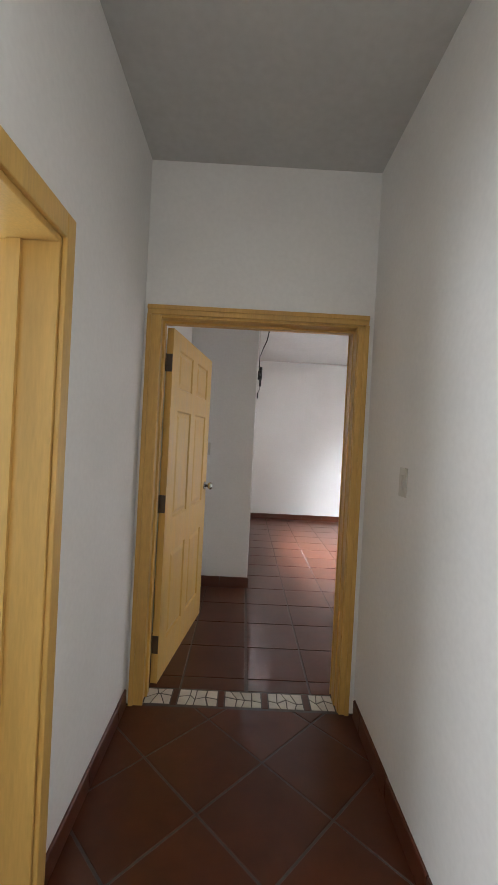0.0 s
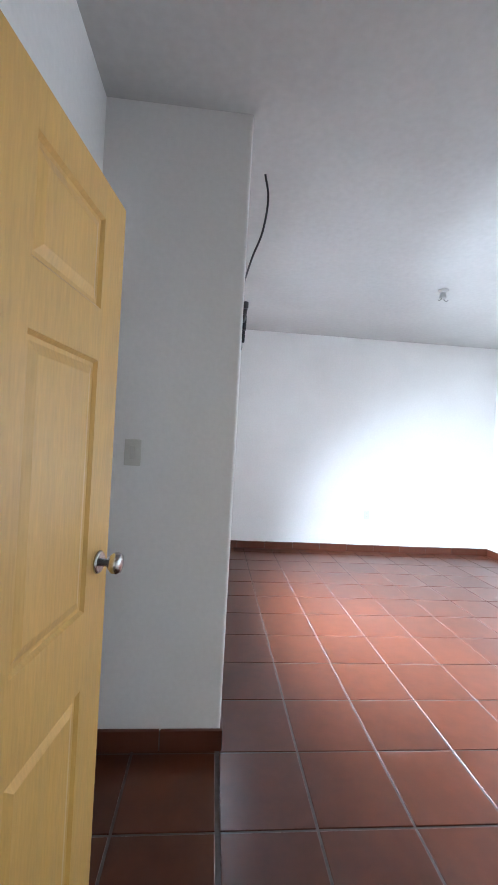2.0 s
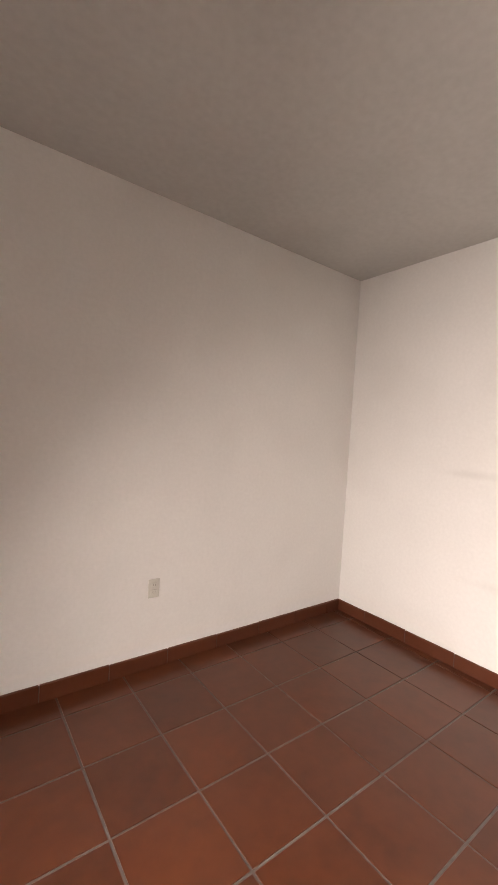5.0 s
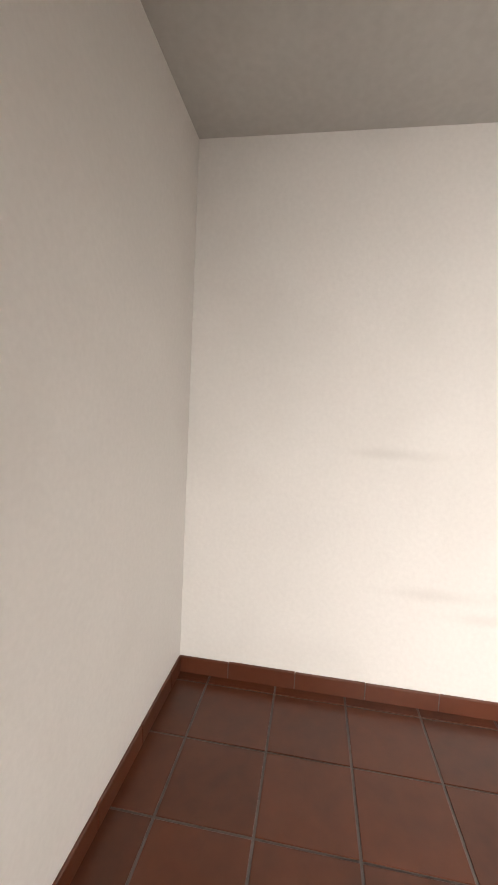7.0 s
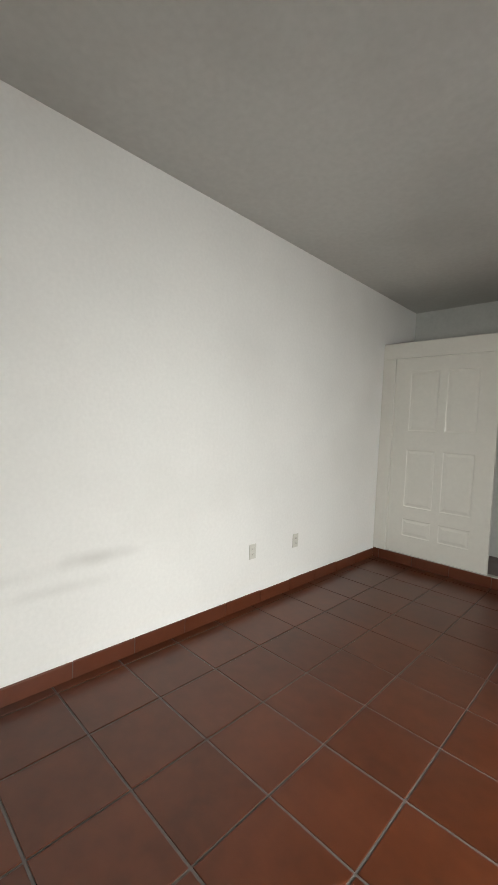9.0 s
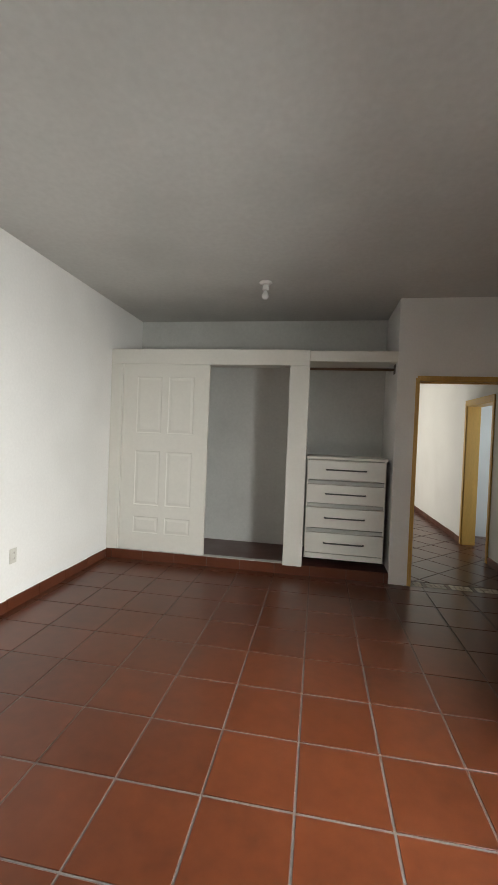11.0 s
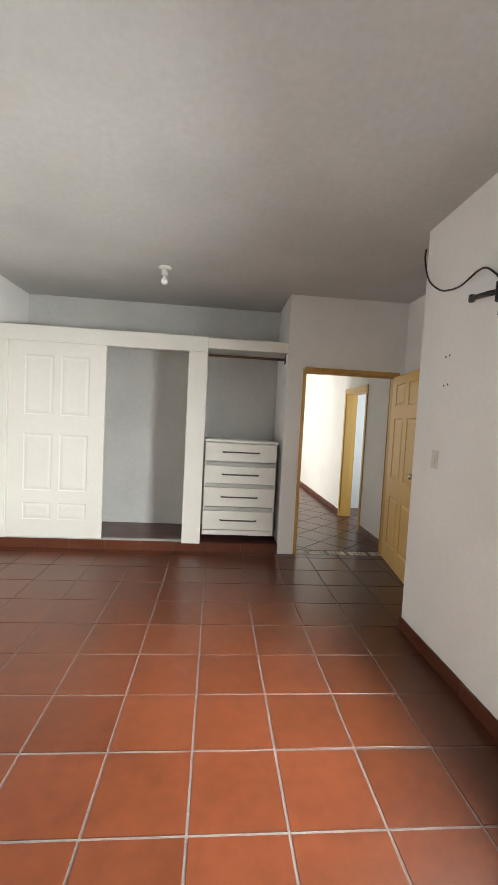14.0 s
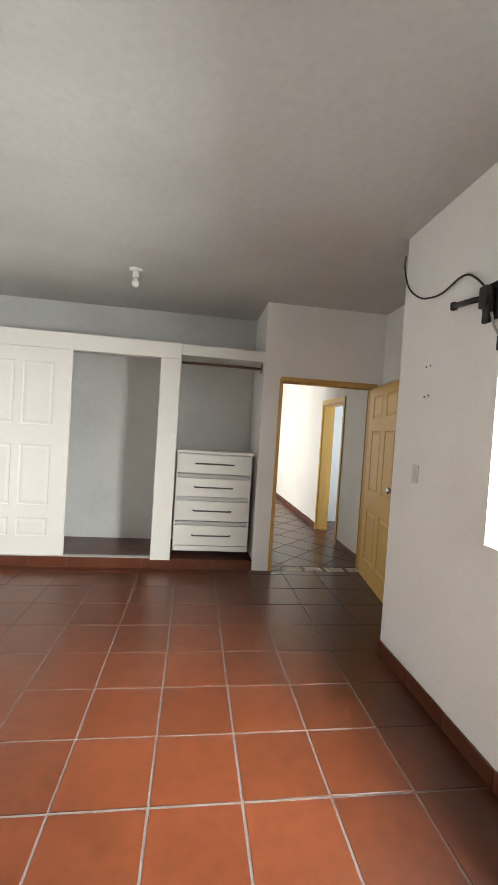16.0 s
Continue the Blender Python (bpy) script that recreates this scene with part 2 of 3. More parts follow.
def clipped(poly, x0, x1, y0, y1):
    """A convex polygon cut to a rectangle."""
    for axis, lim, sign in ((0, x0, 1), (0, x1, -1), (1, y0, 1), (1, y1, -1)):
        out = []
        for i, a in enumerate(poly):
            b = poly[(i + 1) % len(poly)]
            ia, ib = sign * (a[axis] - lim) >= 0, sign * (b[axis] - lim) >= 0
            if ia:
                out.append(a)
            if ia != ib:
                t = (lim - a[axis]) / (b[axis] - a[axis])
                out.append((a[0] + t * (b[0] - a[0]), a[1] + t * (b[1] - a[1])))
        poly = out
        if len(poly) < 3:
            return []
    return poly


# ---- plan ----
X_WEST, X_EAST, Y_NORTH, HIGH = -0.04, 3.69, 5.065, 2.845
X_CL, X_CR, Y_ALCOVE, Y_BACK = -0.685, 0.515, 1.6, -0.76
X_RECESS = 0.635
DOOR = (-0.6, 0.43, 2.03)      # x0, x1, height, in the wall y -0.15..0
SIDE = (-1.985, -1.08, 1.985)      # y0, y1, height, in the wall x -0.80..-0.685


def wall(name, bm, mat=None, label="white painted plaster wall with faint stains"):
    return solid(name, bm, mat or M_WALL, label, "wall", "structure")


def rounded_corner(first, radius, *rest):
    """Wall boxes, the first with its upright edge at x1, y0 rounded."""
    bm = boxes(first)
    e = [e for e in bm.edges if all(abs(v.co.x - first[1]) < 1e-5 and abs(v.co.y - first[2]) < 1e-5 for v in e.verts)]
    bmesh.ops.bevel(bm, geom=e, offset=radius, segments=4, affect="EDGES", profile=0.5)
    for q in rest:
        box(bm, *q)
    return bm


floor = solid("floor", boxes((-2.6, 3.9, -5.4, 5.4, -0.12, -0.004)), M_GROUT, "terracotta tiled floor with pale grout joints", "floor", "structure")
ground = solid("ground", boxes((-150, 150, -150, 150, -0.3, -0.2)), M_GROUND, "bare earth ground outside the house", "ground", "structure")
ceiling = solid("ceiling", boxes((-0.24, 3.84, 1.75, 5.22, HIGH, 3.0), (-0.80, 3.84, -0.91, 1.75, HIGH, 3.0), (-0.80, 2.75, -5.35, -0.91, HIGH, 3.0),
                                 (-2.55, -0.80, -2.75, 0.15, HIGH, 3.0)), M_CEIL, "white painted plaster ceiling toned down for shade, with grey stains", "ceiling", "structure")
wall("wall_east", boxes((X_EAST, 3.84, -0.91, Y_NORTH, 0, HIGH)), M_EAST, "white painted plaster wall with grey scuffs")
wall("wall_north", boxes((-0.24, 3.84, Y_NORTH, 5.22, 0, HIGH)))
y0, y1, z0, z1 = ROOM_WIN
wall("wall_west", rounded_corner((-0.24, X_WEST, Y_ALCOVE, y0, 0, HIGH), 0.014, (-0.24, X_WEST, y1, Y_NORTH, 0, HIGH), (-0.24, X_WEST, y0, y1, 0, z0), (-0.24, X_WEST, y0, y1, z1, HIGH)))
wall("wall_alcove_end", boxes((-0.80, -0.24, Y_ALCOVE, 1.75, 0, HIGH)))
wall("wall_corridor_west", boxes((-0.80, X_CL, SIDE[1], Y_ALCOVE, 0, HIGH), (-0.80, X_CL, -5.2, SIDE[0], 0, HIGH), (-0.80, X_CL, SIDE[0], SIDE[1], SIDE[2], HIGH)))
wall("wall_door", boxes((X_CL, DOOR[0] - 0.03, -0.15, 0, 0, HIGH), (DOOR[1] + 0.03, X_RECESS, -0.15, 0, 0, HIGH), (DOOR[0] - 0.03, DOOR[1] + 0.03, -0.15, 0, DOOR[2] + 0.03, HIGH)))
wall("wall_recess_side", boxes((X_CR, X_RECESS, -0.91, -0.15, 0, HIGH)))
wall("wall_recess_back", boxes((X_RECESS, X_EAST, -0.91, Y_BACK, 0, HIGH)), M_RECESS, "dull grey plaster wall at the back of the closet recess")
wall("wall_corridor_east", boxes((X_CR, 0.78, -2.5, -0.91, 0, HIGH)))
wall("wall_hall_north", boxes((0.78, 2.75, -2.5, -2.35, 0, HIGH)))
wall("wall_hall_south", boxes((-0.80, 2.75, -5.35, -5.2, 0, HIGH)))
y0, y1, z0, z1 = HALL_WIN
wall("wall_hall_east", boxes((2.6, 2.75, -5.2, y0, 0, HIGH), (2.6, 2.75, y1, -2.5, 0, HIGH), (2.6, 2.75, y0, y1, 0, z0), (2.6, 2.75, y0, y1, z1, HIGH)))
y0, y1, z0, z1 = BATH_WIN
wall("wall_side_room_west", boxes((-2.55, -2.4, -2.6, y0, 0, HIGH), (-2.55, -2.4, y1, 0, 0, HIGH), (-2.55, -2.4, y0, y1, 0, z0), (-2.55, -2.4, y0, y1, z1, HIGH)), M_BATH, "pale painted side room wall")
wall("wall_side_room_south", boxes((-2.55, -0.80, -2.75, -2.6, 0, HIGH)), M_BATH, "pale painted side room wall")
wall("wall_side_room_north", boxes((-2.55, -0.80, 0, 0.15, 0, HIGH)), M_BATH, "pale painted side room wall")


def window(name, x, opening, depth):
    """A two-light sliding window that fills an opening in a wall in the y-z plane."""
    y0, y1, z0, z1 = opening
    w = empty(name, pose(x, 0, 0), "white framed sliding window with clear glass", "window", "", "structure")
    f = 0.045
    part("window_frame", boxes((-0.03, 0.03, y0, y0 + f, z0, z1), (-0.03, 0.03, y1 - f, y1, z0, z1), (-0.03, 0.03, y0 + f, y1 - f, z0, z0 + f), (-0.03, 0.03, y0 + f, y1 - f, z1 - f, z1), bevel=0.004), M_ALU, w)
    mid = (y0 + y1) / 2
    for k, (a, b, off) in enumerate(((y0 + f, mid + 0.02, -0.012), (mid - 0.02, y1 - f, 0.012))):
        part("sash", boxes((off - 0.01, off + 0.01, a, a + 0.04, z0 + f, z1 - f), (off - 0.01, off + 0.01, b - 0.04, b, z0 + f, z1 - f),
                           (off - 0.01, off + 0.01, a + 0.04, b - 0.04, z0 + f, z0 + f + 0.04), (off - 0.01, off + 0.01, a + 0.04, b - 0.04, z1 - f - 0.04, z1 - f)), M_ALU, w)
        p = part("pane", boxes((off - 0.003, off + 0.003, a + 0.04, b - 0.04, z0 + f + 0.04, z1 - f - 0.04)), M_GLASS, w)
        p.visible_shadow = False
    return w


window("window_1", -0.17, ROOM_WIN, 0.2)
window("window_2", -2.49, BATH_WIN, 0.15)
window("window_3", 2.69, HALL_WIN, 0.15)
part_sill = solid("window_sill", boxes((-0.14, X_WEST + 0.012, ROOM_WIN[0] + 0.002, ROOM_WIN[1] - 0.002, ROOM_WIN[2], ROOM_WIN[2] + 0.012), bevel=0.003), M_WALL, "white plastered window sill", "sill", "structure")

# ---- bedroom door ----
x0, x1, zt = DOOR
door_frame = empty("door_frame_1", pose(0, 0, 0), "ochre yellow wooden door frame round the bedroom doorway", "door frame", "", "structure")
part("jamb", boxes((x0 - 0.03, x0, -0.152, 0.004, 0, zt + 0.03), bevel=0.003), M_OCHRE, door_frame)
part("jamb", boxes((x1, x1 + 0.03, -0.152, 0.004, 0, zt + 0.03), bevel=0.003), M_OCHRE, door_frame)
part("head_jamb", boxes((x0, x1, -0.152, 0.004, zt, zt + 0.03), bevel=0.003), M_OCHRE, door_frame)
part("stop", boxes((x0, x0 + 0.012, -0.09, -0.045, 0, zt), (x1 - 0.006, x1, -0.09, -0.045, 0, zt), (x0 + 0.012, x1 - 0.006, -0.09, -0.045, zt - 0.012, zt)), M_OCHRE, door_frame)


def casing(xa, xb, za, zb, inner):
    """A moulded board on the corridor face: flat back, raised outer bead."""
    return boxes((xa, xb, -0.166, -0.1525, za, zb), bevel=0.004)


for xa, xb in ((-0.668, x0 + 0.006), (x1 + 0.004, 0.487)):
    part("casing", casing(xa, xb, 0, zt + 0.012, 0), M_OCHRE, door_frame)
    e = xa if xa < 0 else xb - 0.024
    part("casing_bead", boxes((e, e + 0.024, -0.174, -0.1665, 0, zt + 0.012), bevel=0.003), M_OCHRE, door_frame)
part("head_casing", casing(-0.668, 0.487, zt + 0.013, zt + 0.062, 0), M_OCHRE, door_frame)
part("head_bead", boxes((-0.668, 0.487, -0.174, -0.1665, zt + 0.038, zt + 0.062), bevel=0.003), M_OCHRE, door_frame)
part("room_casing", boxes((x1 - 0.006, x1 + 0.016, 0.0045, 0.014, 0, zt + 0.05), bevel=0.002), M_OCHRE, door_frame)
part("room_head_casing", boxes((x0 - 0.03, x1 - 0.0065, 0.0045, 0.014, zt + 0.012, zt + 0.05), bevel=0.002), M_OCHRE, door_frame)

PANELS = lambda w, m, g, rows: [(a, b, c, d) for c, d in rows for a, b in ((m, (w - g) / 2), ((w + g) / 2, w - m))]
LEAF = 0.965
door = empty("door_1", pose(x0 + 0.004, 0.022, 0.008, 0, 0, 82.0), "open yellow painted six-panel wooden door with chrome knob", "door", "", "structure")
leaf = part("leaf", panelled(LEAF, 2.015, 0.038, PANELS(LEAF, 0.13, 0.11, ((0.2, 0.72), (0.92, 1.56), (1.69, 1.92)))), M_YELLOW, door)
for side in (1, -1):
    y = 0.001 if side > 0 else -0.039
    part("rose", lathe([(0.03, 0), (0.032, 0.003 * side), (0.027, 0.009 * side)], (LEAF - 0.065, y, 1.03), "Y"), M_CHROME, door)
    part("knob", lathe([(0.011, 0.009 * side), (0.011, 0.028 * side), (0.02, 0.034 * side), (0.028, 0.044 * side), (0.029, 0.055 * side), (0.024, 0.064 * side), (0.01, 0.067 * side)], (LEAF - 0.065, y, 1.03), "Y"), M_CHROME, door)
for z in (0.22, 1.02, 1.82):
    h = part("hinge", boxes((-0.0035, -0.0005, -0.036, -0.002, z - 0.05, z + 0.05)), M_HINGE, door, "dark aged steel hinge")
    part("knuckle", lathe([(0.007, -0.05), (0.007, 0.05)], (-0.008, 0.004, z), "Z", 10), M_HINGE, door)

# ---- side room door frame ----
ya, yb, zs = SIDE
side_frame = empty("door_frame_2", pose(0, 0, 0), "yellow wooden door frame in the corridor wall", "door frame", "", "structure")
part("jamb", boxes((-0.86, -0.6845, yb - 0.03, yb - 0.0005, 0, zs - 0.001), bevel=0.003), M_YELLOW, side_frame)
part("jamb", boxes((-0.86, -0.6845, ya + 0.0005, ya + 0.03, 0, zs - 0.001), bevel=0.003), M_YELLOW, side_frame)
part("head_jamb", boxes((-0.86, -0.6845, ya + 0.03, yb - 0.03, zs - 0.031, zs - 0.001), bevel=0.003), M_YELLOW, side_frame)
part("casing", boxes((-0.684, -0.668, yb - 0.02, yb + 0.035, 0, zs + 0.06), bevel=0.004), M_YELLOW, side_frame)
part("casing", boxes((-0.684, -0.668, ya - 0.035, ya + 0.02, 0, zs + 0.06), bevel=0.004), M_YELLOW, side_frame)
part("head_casing", boxes((-0.684, -0.668, ya + 0.0205, yb - 0.0205, zs - 0.015, zs + 0.06), bevel=0.004), M_YELLOW, side_frame)
part("stop", boxes((-0.83, -0.79, yb - 0.044, yb - 0.031, 0, zs - 0.032)), M_YELLOW, side_frame)

# ---- built-in closet ----
SILL = 0.105
XP0, XP1 = 1.50, 1.70
closet = empty("closet", pose(0, 0, 0), "built-in white closet frame standing on a tiled step", "closet")
part("left_post", boxes((3.55, X_EAST - 0.001, -0.10, 0.004, SILL, 2.17), bevel=0.003), M_WHITE, closet)
part("middle_post", boxes((XP0, XP1, -0.10, 0.004, SILL - 0.014, 2.17), bevel=0.003), M_WHITE, closet)
part("header", boxes((XP0, X_EAST - 0.001, -0.10, 0.006, 2.171, 2.333), bevel=0.003), M_WHITE, closet)
part("shelf_front", boxes((X_RECESS + 0.001, XP0 - 0.001, -0.10, 0.004, 2.215, 2.325), bevel=0.003), M_WHITE, closet)
part("loft_board", boxes((X_RECESS + 0.001, X_EAST - 0.001, Y_BACK + 0.001, -0.101, 2.27, 2.31)), M_WHITE, closet)
part("partition", boxes((1.585, 1.615, Y_BACK + 0.001, -0.101, SILL, 2.269)), M_WHITE, closet)
part("bottom_rail", boxes((XP1 + 0.001, X_EAST - 0.001, -0.075, -0.005, SILL, SILL + 0.006)), M_RAIL, closet, "grey metal sliding track")

sd = empty("sliding_door", pose(3.548, -0.052, SILL + 0.008, 0, 0, 180) @ pose(0, 0, 0), "cream white six-panel sliding closet door, half open", "door")
SW = 0.985
sleaf = part("leaf", panelled(SW, 2.058, 0.034, PANELS(SW, 0.165, 0.075, ((0.19, 0.37), (0.50, 1.10), (1.30, 1.92))), recess=0.0045), M_WHITE, sd)
sleaf.matrix_basis = pose(0, -0.002, 0)

rod = solid("clothes_rod", lathe([(0.014, 0.638), (0.014, 1.58)], (0, -0.16, 2.165), "X", 14), M_ROD, "brown wooden clothes rod under the closet shelf", "rod")
part("bracket", boxes((X_RECESS + 0.001, X_RECESS + 0.008, -0.2, -0.12, 2.12, 2.215), bevel=0.002), M_HINGE, rod)

dr = empty("drawer_unit", pose(0, 0, 0), "cream white chest of four drawers with dark bar handles", "drawers")
DX0, DX1, DY = 0.69, 1.485, -0.035
part("top", boxes((DX0 - 0.012, DX1 + 0.008, -0.60, DY + 0.01, 1.216, 1.24), bevel=0.003), M_WHITE, dr)
part("side_panel", boxes((DX0, DX0 + 0.016, -0.59, DY - 0.022, 0.20, 1.2155)), M_WHITE, dr)
part("side_panel", boxes((DX1 - 0.016, DX1, -0.59, DY - 0.022, 0.20, 1.2155)), M_WHITE, dr)
part("back_panel", boxes((DX0 + 0.017, DX1 - 0.017, -0.59, -0.58, 0.20, 1.2155)), M_WHITE, dr)
part("bottom_panel", boxes((DX0, DX1, -0.59, DY - 0.004, 0.185, 0.1995)), M_WHITE, dr)
part("bottom_rail", boxes((DX0 + 0.0165, DX1 - 0.0165, DY - 0.02, DY - 0.001, 0.2, 0.238), bevel=0.002), M_WHITE, dr)
for k, (a, b) in enumerate(((0.245, 0.455), (0.505, 0.715), (0.76, 0.955), (1.005, 1.205))):
    front = part("drawer", boxes((DX0 + 0.004, DX1 - 0.004, DY - 0.02, DY, a, b), bevel=0.004), M_WHITE, dr)
    part("rail", boxes((DX0 + 0.0165, DX1 - 0.0165, DY - 0.04, DY - 0.021, b + 0.004, b + 0.04)), M_RAIL, dr)
    hz = (a + b) / 2 + 0.005
    part("handle", tube([(0.89, DY + 0.002, hz), (0.892, DY + 0.026, hz), (0.91, DY + 0.03, hz), (1.265, DY + 0.03, hz), (1.283, DY + 0.026, hz), (1.285, DY + 0.002, hz)], 0.0075), M_DARK, front, "dark metal bar handle")
for x in (DX0 + 0.02, DX1 - 0.05):
    for y in (-0.57, -0.36):
        part("foot", boxes((x, x + 0.03, y, y + 0.03, SILL, 0.185)), M_DARK, dr)
step = solid("closet_step", boxes((X_RECESS + 0.001, X_EAST - 0.001, Y_BACK + 0.001, -0.012, 0, SILL - 0.001)), M_DARKTILE, "raised closet floor of dark red tile", "step", "structure")


# ---- fittings ----
def lamp_socket(x, y, bulb=True):
    s = empty("ceiling_lamp_socket", pose(x, y, HIGH), "white porcelain ceiling socket with a bare bulb" if bulb else "empty grey ceiling socket with short bare wires", "lamp", "ceiling sockets")
    part("base", lathe([(0.06, 0), (0.062, -0.012), (0.05, -0.022), (0.034, -0.026)] if bulb else [(0.045, 0), (0.046, -0.008), (0.036, -0.014), (0.027, -0.026)]), M_PORCELAIN if bulb else M_RAIL, s)
    part("holder", lathe([(0.026, -0.026), (0.029, -0.05), (0.031, -0.072), (0.026, -0.078)]), M_PORCELAIN if bulb else M_RAIL, s)
    if not bulb:
        for dx, dy in ((0.012, 0.006), (-0.01, -0.004)):
            part("wire", tube([(dx, dy, -0.07), (dx * 2, dy * 2, -0.09), (dx * 3.5, dy, -0.1), (dx * 4, -dy, -0.09)], 0.003), M_DARK, s, "dark bare wire end")
        return s
    part("bulb", lathe([(0.014, -0.078), (0.017, -0.09), (0.03, -0.115), (0.033, -0.132), (0.027, -0.15), (0.012, -0.162)]), M_PORCELAIN, s)
    return s


lamp_socket(1.92, 0.5)
lamp_socket(1.835, 3.28, False)


def plate(name, m, label, category, kind_of):
    """A wall plate in its own x-z plane, facing -y of its own."""
    p = empty(name, m, label, category)
    part("cover", boxes((-0.036, 0.036, -0.007, -0.0005, -0.058, 0.058), bevel=0.003), M_PLATE, p)
    if kind_of == "outlet":
        for z in (-0.022, 0.022):
            s = part("socket", boxes((-0.02, 0.02, -0.0095, -0.0072, z - 0.015, z + 0.015), bevel=0.002), M_PLATE, p)
            for x in (-0.008, 0.006):
                part("slot", boxes((x, x + 0.003, -0.0102, -0.0096, z - 0.006, z + 0.007)), M_SLOT, s)
    else:
        part("rocker", boxes((-0.013, 0.013, -0.012, -0.0072, -0.03, 0.03), bevel=0.003), M_PLATE, p)
    return p


plate("wall_outlet", pose(X_EAST, 1.955, 0.425, 0, 0, -90), "ivory double wall outlet above the skirting", "outlet", "outlet")
plate("wall_outlet", pose(X_EAST, 1.425, 0.42, 0, 0, -90), "ivory double wall outlet above the skirting", "outlet", "outlet")
plate("wall_outlet", pose(1.945, Y_NORTH, 0.498, 0, 0, 0), "ivory double wall outlet above the skirting", "outlet", "outlet")
plate("light_switch", pose(X_WEST, 1.90, 1.28, 0, 0, 90), "ivory light switch plate by the wall corner", "switch", "switch")
plate("light_switch", pose(-0.49, Y_ALCOVE, 1.31, 0, 0, 0), "ivory light switch plate behind the door", "switch", "switch")
plate("light_switch", pose(X_CR, -0.66, 1.28, 0, 0, -90), "ivory light switch plate in the corridor", "switch", "switch")

# television bracket with its cable
tv = empty("tv_bracket", pose(X_WEST, 2.47, 2.16), "black steel television wall bracket with folded arm", "bracket")
part("wall_plate", boxes((0.0005, 0.012, -0.035, 0.035, -0.09, 0.09), bevel=0.003), M_BLACK, tv)
part("pivot", lathe([(0.02, -0.05), (0.024, -0.045), (0.024, 0.045), (0.02, 0.05)], (0.035, 0, 0.01)), M_BLACK, tv)
part("arm", tube([(0.045, 0, 0.012), (0.048, -0.1, 0.028), (0.045, -0.235, 0.045)], 0.015), M_BLACK, tv)
part("arm_cap", lathe([(0.012, -0.02), (0.017, -0.016), (0.017, 0.016), (0.012, 0.02)], (0.045, -0.245, 0.045)), M_BLACK, tv)
part("head", boxes((0.045, 0.07, -0.022, 0.03, -0.04, 0.065), (0.04, 0.066, 0.002, 0.046, -0.115, -0.03), bevel=0.008), M_BLACK, tv)
part("strut", tube([(0.05, 0.05, -0.07), (0.052, 0.075, -0.14), (0.03, 0.1, -0.2)], 0.006), M_RAIL, tv, "pale grey strut")
part("lower_mount", boxes((0.0005, 0.04, 0.08, 0.12, -0.25, -0.18), bevel=0.006), M_BLACK, tv)
path = [(X_WEST + p, y, z) for p, y, z in ((0.075, 1.725, 2.67), (0.1, 1.77, 2.58), (0.085, 1.81, 2.44), (0.05, 1.89, 2.355), (0.035, 2.0, 2.325), (0.03, 2.09, 2.322), (0.03, 2.17, 2.338), (0.03, 2.24, 2.353), (0.03, 2.31, 2.342), (0.032, 2.39, 2.285), (0.04, 2.465, 2.215))]
solid("hanging_cable", tube(smooth_path(path, 6), 0.0055), M_BLACK, "black cable hanging in a loose curl from the wall bracket", "cable")
for z in (1.932, 1.753):
    for dy in (-0.02, 0.022):
        h = solid("screw_plug", lathe([(0.0065, 0.0004), (0.0065, 0.003), (0.003, 0.0035)], (X_WEST, 1.955 + dy, z + dy * 0.1), "X", 10), M_HINGE, "dark screw plug stuck in the white wall", "plug", "", "screw plugs")

# ---- floor and skirting pieces ----
PITCH, JOINT = 0.367, 0.0105


def slab(name, poly, z0, z1, mat):
    me = bpy.data.meshes.new(name)
    n = len(poly)
    cx, cy = sum(p[0] for p in poly) / n, sum(p[1] for p in poly) / n
    inner = []
    for x, y in poly:
        d = math.hypot(cx - x, cy - y) or 1
        inner.append((x + (cx - x) / d * 0.0022, y + (cy - y) / d * 0.0022))
    v = [(x, y, z0) for x, y in poly] + [(x, y, z1 - 0.0012) for x, y in poly] + [(x, y, z1) for x, y in inner]
    f = [tuple(range(2 * n, 3 * n))]
    for k in (0, n):
        f += [(k + i, k + (i + 1) % n, k + n + (i + 1) % n, k + n + i) for i in range(n)]
    me.from_pydata(v, [], f)
    me.materials.append(mat)
    return me


rng = random.Random(4)
full = slab("tile", [(JOINT / 2, JOINT / 2), (PITCH - JOINT / 2, JOINT / 2), (PITCH - JOINT / 2, PITCH - JOINT / 2), (JOINT / 2, PITCH - JOINT / 2)], -0.004, 0, M_TILE)
for i in range(-4, 9):
    for j in range(-8, 8):
        xa, ya = 0.68 + i * PITCH, 2.682 + j * PITCH
        for rx0, rx1, ry0, ry1 in ((X_WEST, X_EAST, 0.0, Y_NORTH), (X_CL, X_WEST, 0.0, Y_ALCOVE)):
            h = JOINT / 2
            poly = clipped([(xa + h, ya + h), (xa + PITCH - h, ya + h), (xa + PITCH - h, ya + PITCH - h), (xa + h, ya + PITCH - h)], rx0, rx1, ry0, ry1)
            if not poly:
                continue
            w, d = max(p[0] for p in poly) - min(p[0] for p in poly), max(p[1] for p in poly) - min(p[1] for p in poly)
            if min(w, d) < 0.01:
                continue
            whole = w > PITCH - JOINT - 1e-4 and d > PITCH - JOINT - 1e-4
            ob = new("tile", full if whole else slab("cut_tile", poly, -0.004, 0, M_TILE))
            ob.parent = floor
            tilt = pose(0, 0, rng.uniform(-0.0008, 0.0006), rng.uniform(-0.06, 0.06), rng.uniform(-0.06, 0.06), 0)
            if whole:
                ob.matrix_basis = Matrix.Translation((xa, ya, 0)) @ tilt
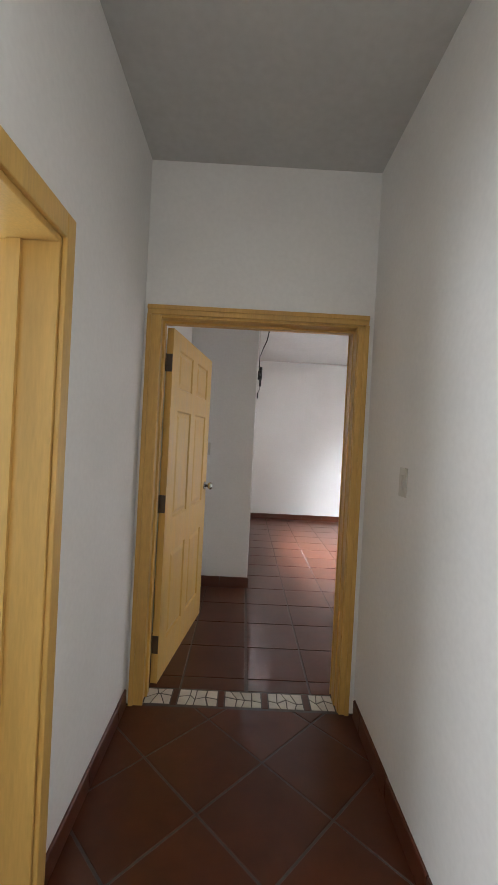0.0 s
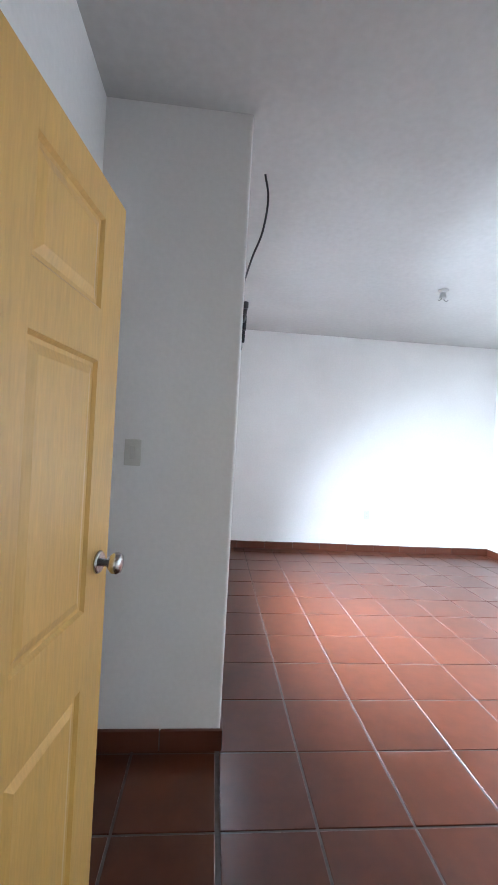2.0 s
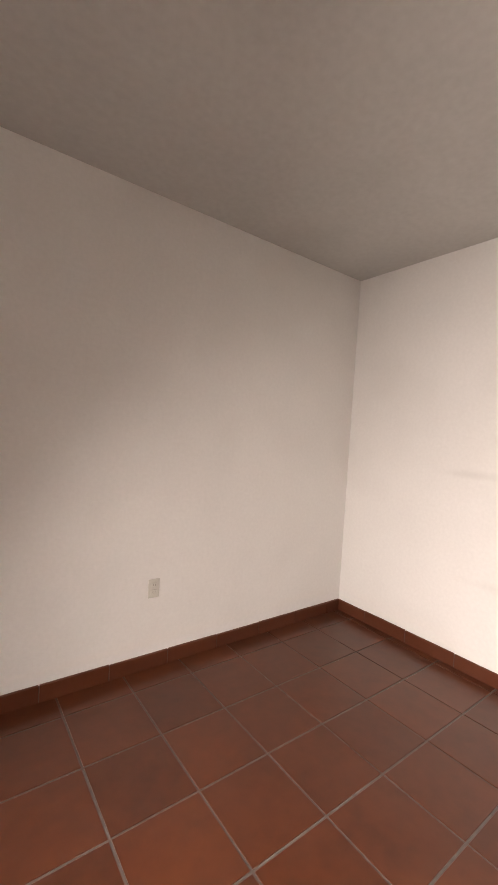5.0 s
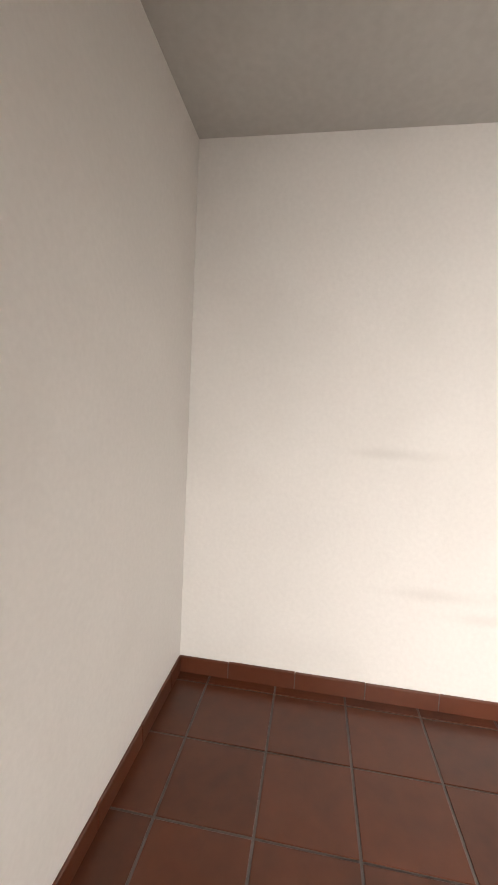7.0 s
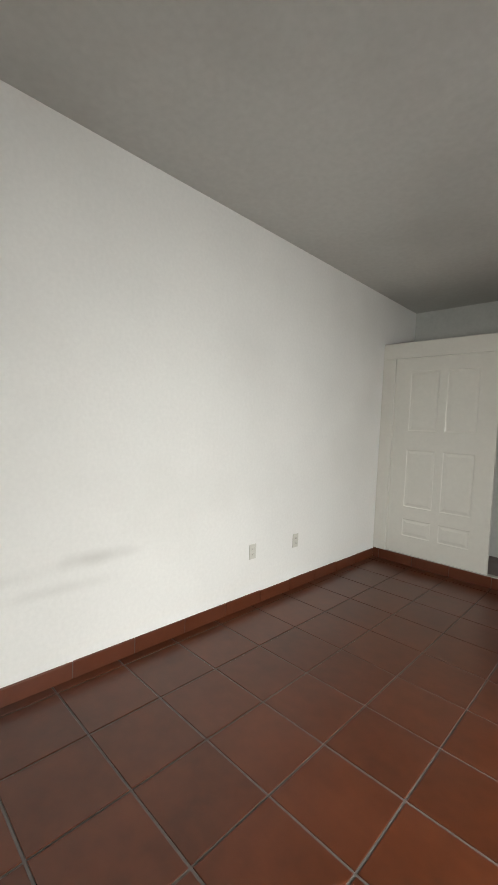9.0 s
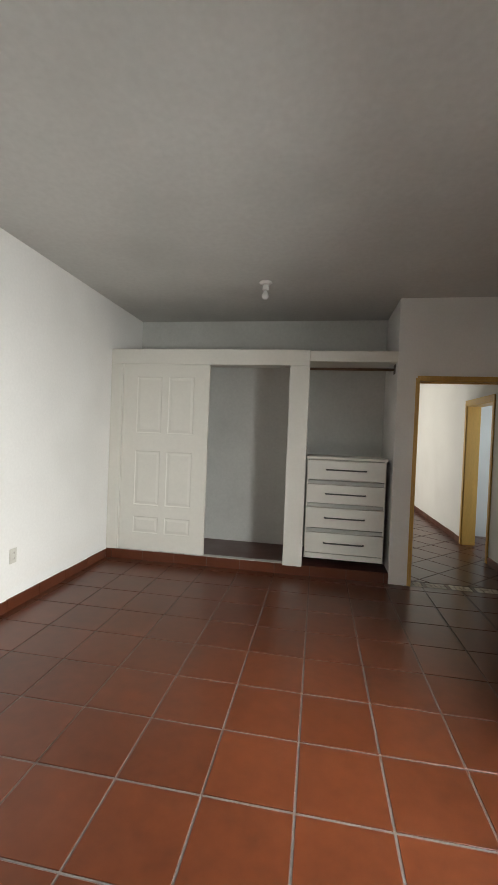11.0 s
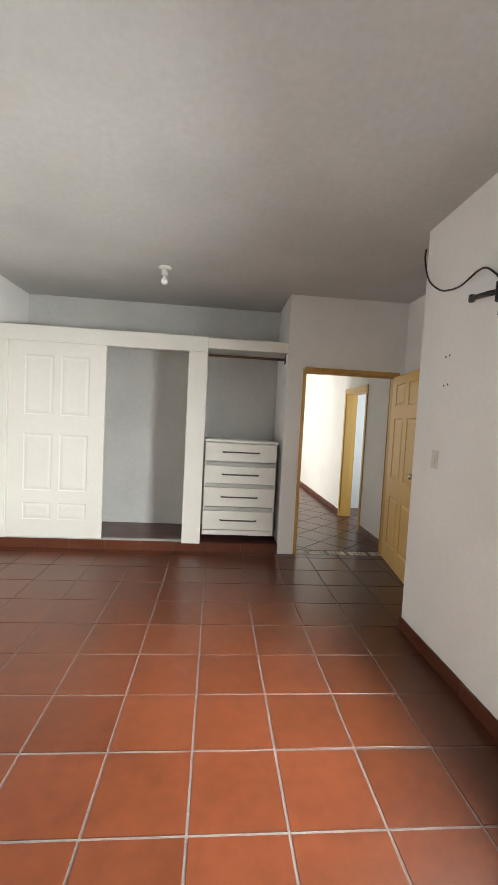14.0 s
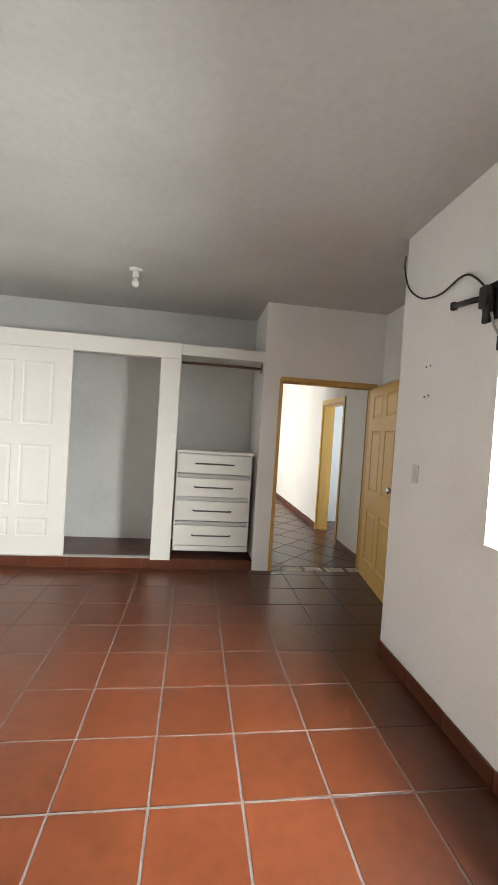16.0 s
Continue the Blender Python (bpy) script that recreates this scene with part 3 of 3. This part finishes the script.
# corridor: the same tiles laid on the diagonal
s = PITCH / math.sqrt(2)
for i in range(-14, 16):
    for j in range(-24, 4):
        if (i + j) % 2:
            continue
        cx, cy = 0.02 + i * s, -0.24 + j * s
        r = s - JOINT / math.sqrt(2)
        for area in ((X_CL, X_CR, -2.5, -0.16), (X_CL, 2.6, -5.2, -2.5), (-2.4, -0.69, -2.6, -0.0)):
            poly = clipped([(cx - r, cy), (cx, cy - r), (cx + r, cy), (cx, cy + r)], *area)
            if len(poly) < 3 or min(max(p[k] for p in poly) - min(p[k] for p in poly) for k in (0, 1)) < 0.015:
                continue
            ob = new("tile", slab("corridor_tile", poly, -0.004, 0, M_TILE))
            ob.parent = floor
# threshold of broken marble: five beds of fragments
threshold = solid("threshold", boxes((DOOR[0], DOOR[1], -0.159, -0.001, -0.0039, -0.0015)), M_GROUT, "doorway threshold inlaid with five beds of broken marble", "threshold", "structure")
BEDS, gap = (0.14, 0.215, 0.2, 0.19, 0.13), 0.037
xa = DOOR[0] + 0.004
for k, bw in enumerate(BEDS):
    na, nb = max(2, round(bw / 0.05)), 2
    cells = [(xa + bw * (a + (rng.uniform(-0.42, 0.42) if 0 < a < na else 0)) / na, -0.142 + 0.132 * (b + (rng.uniform(-0.42, 0.42) if 0 < b < nb else 0)) / nb) for a in range(na + 1) for b in range(nb + 1)]
    for a in range(na):
        for b in range(nb):
            q = [cells[a * (nb + 1) + b], cells[(a + 1) * (nb + 1) + b], cells[(a + 1) * (nb + 1) + b + 1], cells[a * (nb + 1) + b + 1]]
            mx, my = sum(p[0] for p in q) / 4, sum(p[1] for p in q) / 4
            q = [(mx + (p[0] - mx) * 0.87, my + (p[1] - my) * 0.87) for p in q]
            ob = new("stone", slab("stone", q, -0.0039, rng.uniform(0.0, 0.0015), M_STONE))
            ob.parent = threshold
    if k < len(BEDS) - 1:
        ob = new("tile", slab("strip", [(xa + bw + 0.003, -0.142), (xa + bw + gap - 0.003, -0.142), (xa + bw + gap - 0.003, -0.01), (xa + bw + 0.003, -0.01)], -0.0039, 0, M_TILE))
        ob.parent = threshold
    xa += bw + gap


def skirting(name, a, b, normal, high=0.093, start=0.0, thick=0.011):
    """A row of upright skirting tiles from a to b along a wall; normal points into the room."""
    row = empty(name, pose(0, 0, 0), "terracotta skirting tiles along the wall foot", "skirting", "", "structure")
    a, b, nrm = Vector((*a, 0)), Vector((*b, 0)), Vector((*normal, 0))
    d = (b - a).normalized()
    length, t = (b - a).length, -start
    while t < length - 0.005:
        t0, t1 = max(t, 0) + 0.003, min(t + PITCH, length) - 0.003
        t += PITCH
        if t1 - t0 < 0.01:
            continue
        bm = bmesh.new()
        h = high + rng.uniform(-0.003, 0.002)
        prof = [(0.0006, 0.0005), (thick, 0.0005), (thick, h - 0.005), (thick - 0.004, h), (0.0006, h)]
        ends = [[bm.verts.new(a + d * q + nrm * o + Vector((0, 0, z))) for o, z in prof] for q in (t0, t1)]
        for i in range(5):
            bm.faces.new((ends[0][i], ends[0][(i + 1) % 5], ends[1][(i + 1) % 5], ends[1][i]))
        bm.faces.new(ends[0]); bm.faces.new(ends[1])
        bmesh.ops.recalc_face_normals(bm, faces=bm.faces)
        part("tile", bm, M_BASE, row)
    part("joint", boxes((min(a.x, b.x) - 0.0 if abs(d.x) > 0.5 else min(a.x, a.x + nrm.x * (thick - 0.005)), max(a.x, b.x) if abs(d.x) > 0.5 else max(a.x, a.x + nrm.x * (thick - 0.005)),
                         min(a.y, b.y) if abs(d.y) > 0.5 else min(a.y, a.y + nrm.y * (thick - 0.005)), max(a.y, b.y) if abs(d.y) > 0.5 else max(a.y, a.y + nrm.y * (thick - 0.005)), 0.0005, high - 0.006)), M_GROUT, row)
    return row


skirting("baseboard_east", (X_EAST, 0.012), (X_EAST, Y_NORTH), (-1, 0), start=0.0)
skirting("baseboard_north", (X_WEST, Y_NORTH), (X_EAST - 0.012, Y_NORTH), (0, -1), start=0.1)
skirting("baseboard_west", (X_WEST, Y_ALCOVE), (X_WEST, Y_NORTH - 0.012), (1, 0))
skirting("baseboard_alcove_end", (X_CL + 0.012, Y_ALCOVE), (X_WEST + 0.011, Y_ALCOVE), (0, -1))
skirting("baseboard_alcove_side", (X_CL, 0.02), (X_CL, Y_ALCOVE), (1, 0))
skirting("baseboard_closet", (X_RECESS + 0.001, -0.012), (X_EAST - 0.001, -0.012), (0, 1), high=SILL, start=0.322)
skirting("baseboard_corridor_west", (X_CL, SIDE[1] + 0.037), (X_CL, -0.18), (1, 0))
skirting("baseboard_corridor_west", (X_CL, -5.2), (X_CL, SIDE[0] - 0.037), (1, 0))
skirting("baseboard_corridor_east", (X_CR, -2.5), (X_CR, -0.18), (-1, 0))
